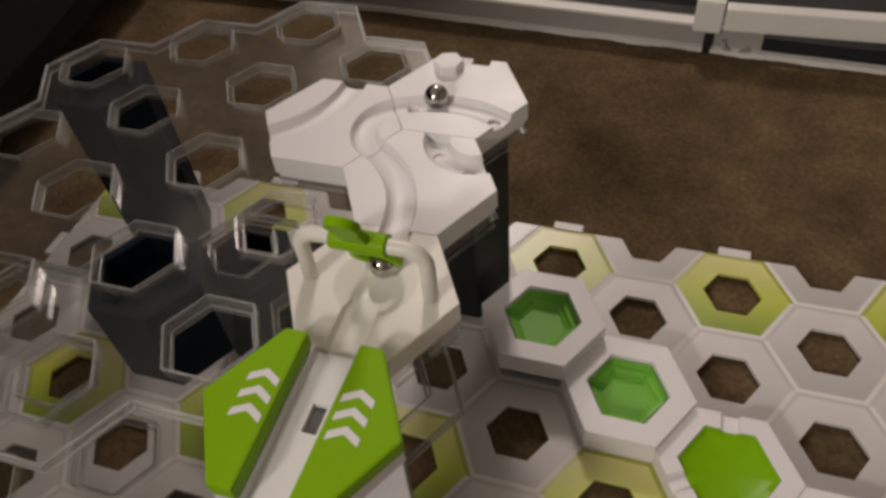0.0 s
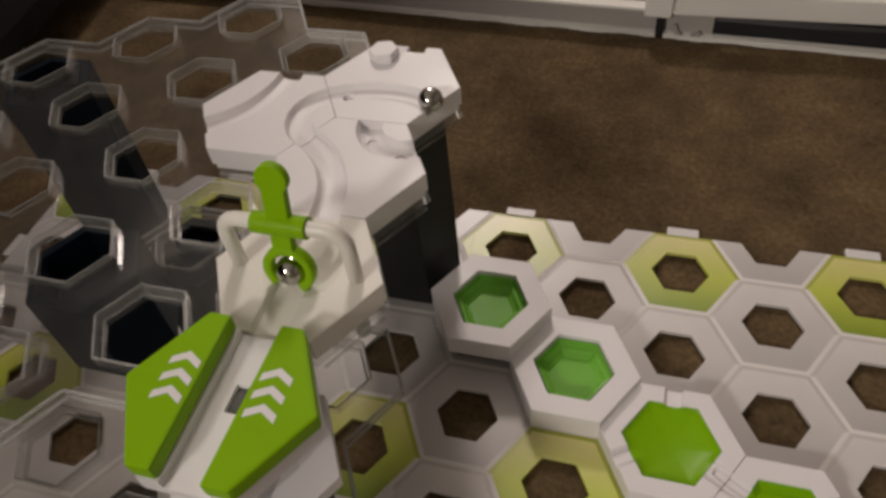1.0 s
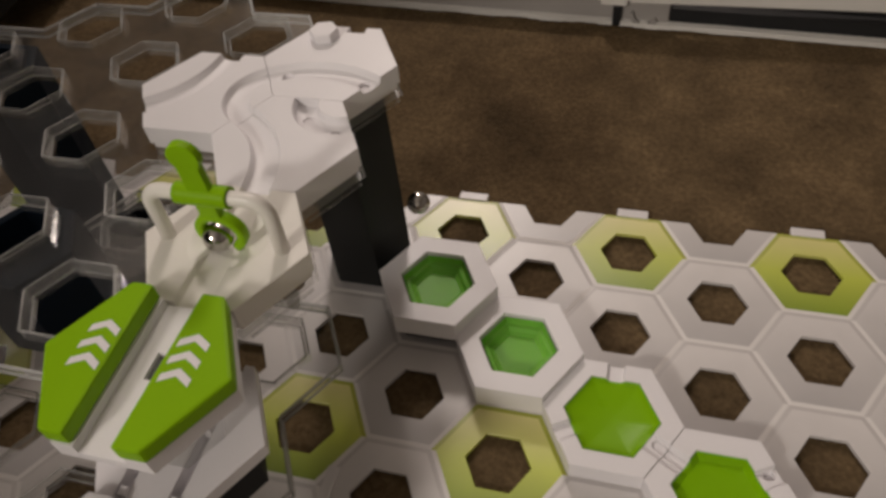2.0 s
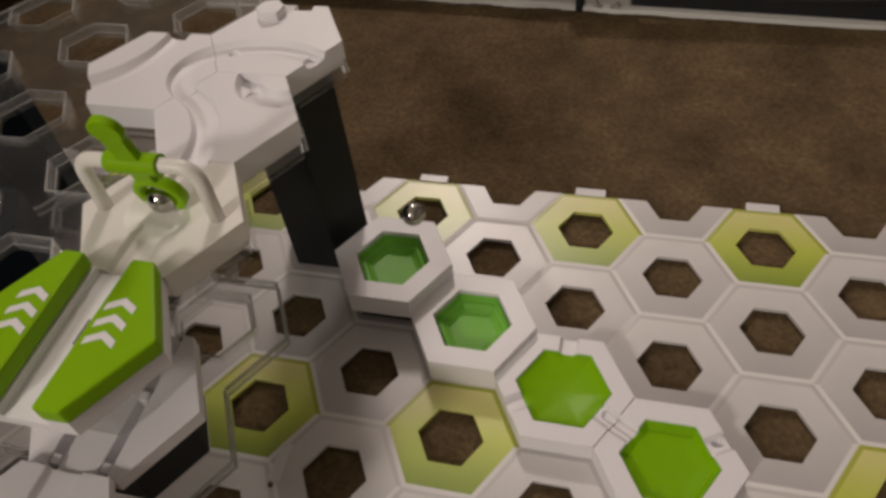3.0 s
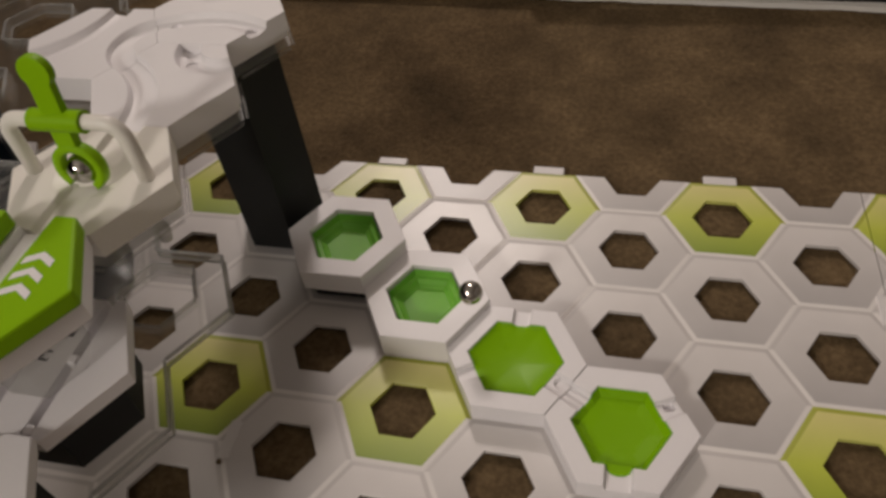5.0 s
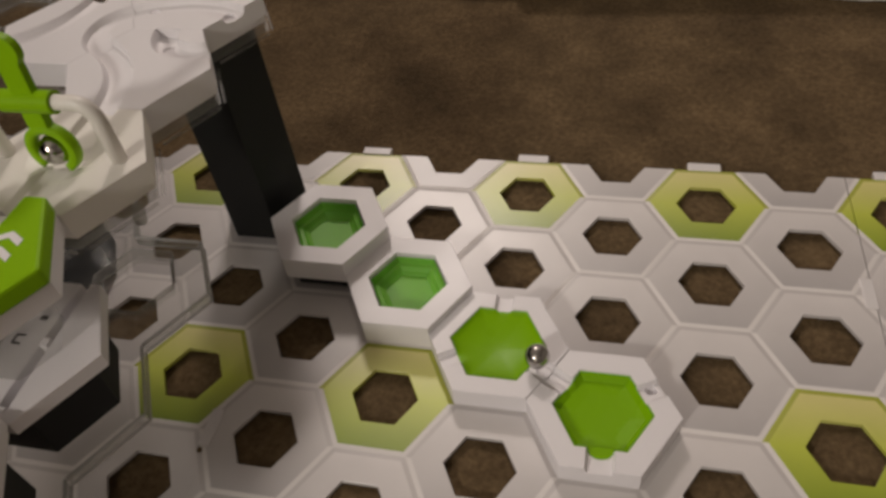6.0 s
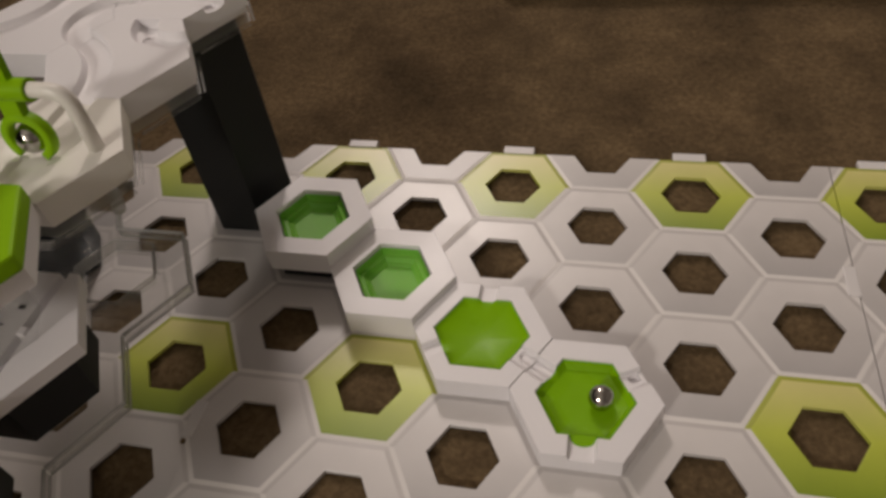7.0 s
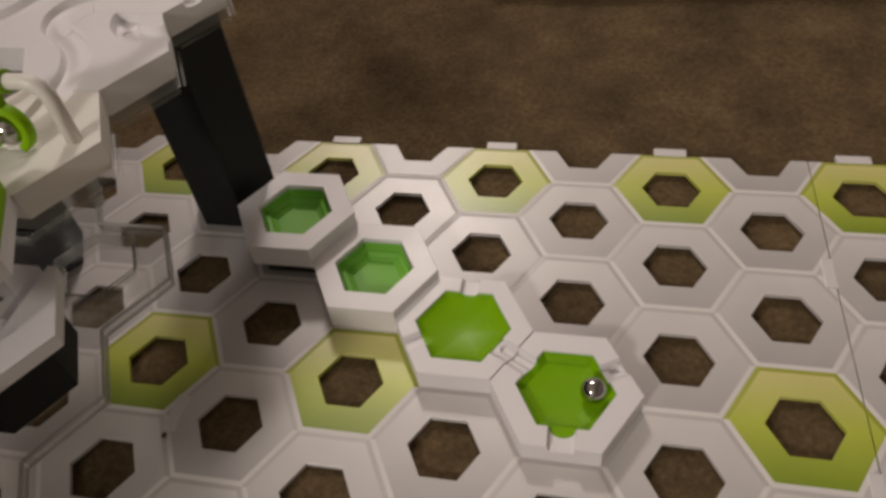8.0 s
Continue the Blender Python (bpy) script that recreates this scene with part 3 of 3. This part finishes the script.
def catch_tile(c, r, z, opening, depth, mat, label, kind, slots=()):
    x, y = cell(c, r)
    h = 0.0120 if kind == "bowl" else 0.0140 if c == -2 else 0.0160

    def top(px, py):
        out = stepped(h, opening, h - depth)(px, py)
        return min(out, h - sum(f(px, py) for f in slots)) if slots else out
    if c == -2:
        x, y = x + 0.0010, y - 0.0015
    ob = empty("catch_tile", pose(x, y, z), label, "catch tile", "catch tiles")
    link("rim", carved(top, 0), WHITE, ob)
    o = opening - (0.0011 if kind == "cup" else 0.0003)
    if kind == "cup":
        prof = [(o, h - 0.0022), (o - 0.0014, h - 0.0060), (o - 0.0034, h - 0.0064), (o - 0.0052, h - depth + 0.0018), (o - 0.0066, h - depth + 0.0012), (o - 0.0072, h - depth + 0.0005), (0.0, h - depth + 0.0003)]
        bm = rings(prof, 6)
    else:
        prof = [(o, h - 0.0010), (o - 0.0008, h - 0.0024), (o - 0.0034, h - depth + 0.0014), (o * 0.55, h - depth + 0.0008), (0.0, h - depth + 0.0005)]
        if c == 0:
            prof = [(o, h - 0.0006), (o - 0.0008, h - 0.0016), (o * 0.85, h - 0.0028), (o * 0.62, h - 0.0040), (o * 0.35, h - 0.0050), (o * 0.15, h - 0.0054), (0.0, h - 0.0055)]
        bm = dish(prof, 0.35 if c == 0 else 1.0, lambda px, py: h + 0.0003 - sum(f(px, py) for f in slots))
    part("bowl", bm, mat, ob, "green plastic bowl")
    if c == 1:
        # the bowl's rounded spout in the front notch
        half = [(0.0056 * math.cos(math.pi * k / 12), 0.0040 * math.sin(math.pi * k / 12)) for k in range(13)]
        pts = [(px, -0.0190 - py) for px, py in half] + [(-0.0056, -0.0175), (0.0056, -0.0175)]
        part("spout", prism(pts[::-1], h - 0.0046, h - 0.0031, 0.0003), mat, ob, "rounded green spout")
    return ob


catch_tile(-2, 1, 0.0135, 0.0215, 0.0105, DEEP, "raised white hexagonal tile with a translucent green cup", "cup")
catch_tile(-1, 1, 0.0018, 0.0215, 0.0105, DEEP, "white hexagonal tile with a translucent green cup", "cup")
catch_tile(0, 2, 0.0010, 0.0240, 0.0060, BOWL, "white hexagonal tile with a bright green domed bowl", "bowl",
           (slot(330, 0.0056, 0.0190, 0.0018), slot(330, 0.0034, 0.0225, 0.0017, 0.0018, end=1), slot(90, 0.0046, 0.0190, 0.0030), slot(210, 0.0046, 0.0190, 0.0030)))
catch_tile(1, 2, 0.0002, 0.0228, 0.0060, BOWL, "white hexagonal tile with a bright green bowl and notched rim", "bowl",
           (slot(150, 0.0056, 0.0180, 0.0018), slot(150, 0.0034, 0.0190, 0.0017, -0.0018), slot(30, 0.0048, 0.0180, 0.0026), slot(30, 0.0022, 0.0225, 0.0030, 0.0016, 0.0275, 1), slot(270, 0.0062, 0.0180, 0.0036)))

def crumb(x, y):
    bm = bmesh.new()
    bmesh.ops.create_icosphere(bm, subdivisions=2, radius=0.0013)
    for v in bm.verts:
        v.co *= 1 + 0.35 * noise.noise(v.co * 900)
        v.co.z *= 0.6
    ob = part("crumb", bm, CARPET, None)
    ob.matrix_basis = pose(x, y, 0.0009)
    tagged(ob, "tiny dark brown crumb lying on the white card", "crumb")


crumb(-0.1330, -0.1910)

# ---- balls ----
BALL = 0.0059


def ball(label):
    bm = bmesh.new()
    bmesh.ops.create_uvsphere(bm, u_segments=40, v_segments=24, radius=BALL)
    for f in bm.faces:
        f.smooth = True
    ob = part("ball", bm, STEEL, None)
    return tagged(ob, label, "ball", "steel balls")


runner = ball("small polished steel ball rolling down the track")
waiting = ball("small polished steel ball held in the lever's ring")

# ---- base plates ----
HOLE = 0.0168
CARD = [(R, -0.0030), (R, 0.0), (R - 0.0027, 0.0002), (HOLE + 0.0003, 0.0002), (HOLE, 0.0), (HOLE, -0.0022), (HOLE + 0.002, -0.0030)]


def card_cell(start=0, stop=6):
    """One hexagon of the card: face, printed border lines and punched hole."""
    bm = rings(CARD, 6, closed=True, start=start, stop=stop)
    for f in bm.faces:
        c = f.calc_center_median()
        # Bevel shading drawn as print: grey lines on far sides, pale on near.
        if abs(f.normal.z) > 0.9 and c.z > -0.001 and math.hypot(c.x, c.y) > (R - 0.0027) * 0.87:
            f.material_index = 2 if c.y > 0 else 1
    return bm


def clipped(mesh, x, keep_right):
    bm = bmesh.new()
    bm.from_mesh(mesh)
    out = bmesh.ops.bisect_plane(bm, geom=bm.verts[:] + bm.edges[:] + bm.faces[:], plane_co=(x, 0, 0), plane_no=(1, 0, 0), clear_inner=keep_right, clear_outer=not keep_right)
    bmesh.ops.holes_fill(bm, edges=[e for e in bm.edges if e.is_boundary])
    if not bm.verts:
        bm.free()
        return None
    return mesh_of(mesh.name, bm, *mesh.materials)


def base_plate(c0, c1, rows, label):
    """A plate of cells, sawn straight along its two long joints."""
    x0 = cell(c0, 0)[0]
    gap = 0.00060 if c1 > 3 else 0.00003
    lo, hi = (c0 - 0.5) * P * math.sqrt(3) / 2 + gap, (c1 + 0.5) * P * math.sqrt(3) / 2 - 0.00003
    plate = empty("base_plate", pose(x0, 0, 0), label, "base plate", "base plates", "structure")
    cache = {}
    for c in range(c0 - 1, c1 + 2):
        for r in range(-1, rows):
            x, y = cell(c, r)
            if r == -1 and c % 2 == 0:
                continue
            lime = (c % 2 == 0 and r % 5 == 0) or (c % 2 == 1 and r % 5 == 2)
            mesh = HALF_CELL if r == -1 else LIME_CELL if lime else WHITE_CELL
            side = 1 if c in (c0 - 1, c0) else -1 if c in (c1, c1 + 1) else 0
            if side:
                key = (mesh.name, c)
                if key not in cache:
                    cache[key] = clipped(mesh, (lo if side > 0 else hi) - x, side > 0)
                mesh = cache[key]
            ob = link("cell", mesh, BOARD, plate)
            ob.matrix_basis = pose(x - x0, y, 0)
        if c % 2 == 0 and c0 <= c <= c1:
            link("tab", TAB, BOARD, plate, at=pose(cell(c, 0)[0] - x0, 0, 0))
    for y in (-0.0585, -0.1785):
        link("joint_tab", JOINT, BOARD, plate, at=pose(lo - x0, y, 0))
    return plate


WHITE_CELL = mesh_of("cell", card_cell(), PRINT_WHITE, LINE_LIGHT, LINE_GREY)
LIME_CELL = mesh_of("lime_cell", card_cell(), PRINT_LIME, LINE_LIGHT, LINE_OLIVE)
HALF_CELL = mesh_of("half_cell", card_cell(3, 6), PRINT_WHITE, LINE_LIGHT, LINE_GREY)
TAB = mesh_of("tab", box(-0.0096, 0.0096, 0.0296, 0.0362, -0.0026, 0.0008, 0.0006), BOARD)
JOINT = mesh_of("joint_tab", box(-0.0055, 0.0006, -0.0098, 0.0098, -0.0022, 0.0009, 0.0004), BOARD)
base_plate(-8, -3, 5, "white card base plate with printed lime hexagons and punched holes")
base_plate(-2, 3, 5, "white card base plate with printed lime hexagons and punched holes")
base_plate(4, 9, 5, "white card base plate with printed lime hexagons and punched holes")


def motions():
    walk(runner, [(t, pose(*p)) for t, *p in RUN])
    walk(waiting, [(t, pose(*p)) for t, *p in REST])
    walk(lever, [(t, pose(*BAR, a, 0, 0)) for t, a in TIP])


RUN = [
    (0, -0.1620, -0.0355, 0.1470), (0.2, -0.1555, -0.0356, 0.1470), (0.5, -0.1460, -0.0369, 0.1470), (0.8, -0.1360, -0.0400, 0.1470), (1, -0.1300, -0.0430, 0.1470),
    (1.2, -0.1240, -0.0470, 0.1478), (1.3, -0.1215, -0.0498, 0.1460), (1.4, -0.1188, -0.0514, 0.1428), (1.5, -0.1165, -0.0527, 0.1383), (1.6, -0.1150, -0.0536, 0.1296),
    (1.7, -0.1137, -0.0544, 0.1186), (1.9, -0.1105, -0.0562, 0.0960), (2.1, -0.1070, -0.0582, 0.0670), (2.3, -0.1030, -0.0605, 0.0320), (2.38, -0.1010, -0.0617, 0.0222),
    (2.46, -0.0985, -0.0631, 0.0310), (2.6, -0.0940, -0.0657, 0.0520), (2.8, -0.0877, -0.0693, 0.0669), (3, -0.0815, -0.0729, 0.0764), (3.2, -0.0772, -0.0754, 0.0808),
    (3.4, -0.0730, -0.0779, 0.0792), (3.6, -0.0700, -0.0796, 0.0696), (3.8, -0.0663, -0.0817, 0.0519), (4, -0.0621, -0.0846, 0.0312), (4.1, -0.0596, -0.0860, 0.0182),
    (4.2, -0.0577, -0.0879, 0.0136), (4.3, -0.0540, -0.0900, 0.0136), (4.4, -0.0502, -0.0910, 0.0170), (4.5, -0.0463, -0.0933, 0.0245), (4.6, -0.0415, -0.0960, 0.0335),
    (4.7, -0.0362, -0.0991, 0.0399), (4.9, -0.0270, -0.1044, 0.0440), (5.1, -0.0180, -0.1096, 0.0400), (5.3, -0.0090, -0.1148, 0.0270), (5.45, -0.0020, -0.1188, 0.0140),
    (5.6, 0.0055, -0.1232, 0.0155), (5.8, 0.0146, -0.1284, 0.0188), (6, 0.0205, -0.1318, 0.0212), (6.2, 0.0274, -0.1358, 0.0172), (6.3, 0.0305, -0.1375, 0.0160),
    (6.4, 0.0350, -0.1402, 0.0172), (6.6, 0.0416, -0.1435, 0.0165), (6.8, 0.0504, -0.1485, 0.0138), (7, 0.0588, -0.1499, 0.0124), (7.2, 0.0668, -0.1522, 0.0124),
    (7.4, 0.0664, -0.1519, 0.0124), (7.6, 0.0656, -0.1515, 0.0124), (7.8, 0.0648, -0.1510, 0.0124), (8, 0.0642, -0.1499, 0.0124),
]
REST = [(0, -0.1510, -0.1400, 0.1480), (0.3, -0.1500, -0.1380, 0.1480), (0.5, -0.1500, -0.1380, 0.1480), (0.8, -0.1530, -0.1480, 0.1480), (1.0, -0.1528, -0.1535, 0.1498), (1.5, -0.1542, -0.1589, 0.1501), (2.0, -0.1548, -0.1502, 0.1484),
        (2.4, -0.1540, -0.1440, 0.1480), (2.8, -0.1540, -0.1440, 0.1480), (3.5, -0.1526, -0.1518, 0.1495), (4.0, -0.1523, -0.1544, 0.1501), (4.5, -0.1525, -0.1522, 0.1501), (6.5, -0.1530, -0.1509, 0.1501), (8.0, -0.1530, -0.1509, 0.1501)]
TIP = [(0, 28), (0.2, 37), (0.4, 36), (0.5, 33), (0.6, 27), (0.7, 17), (0.8, 8), (0.9, -1), (1.0, -13), (1.2, -27), (1.4, -33), (1.5, -34), (1.6, -30), (1.7, -22), (2.0, 2), (2.4, 23),
       (2.8, 21), (3.0, 13), (3.2, -1), (3.4, -14), (3.6, -18), (3.8, -15), (4.0, -14), (4.4, -12), (4.7, -9), (5.8, -6), (6.5, -7), (8.0, -7)]

motions()
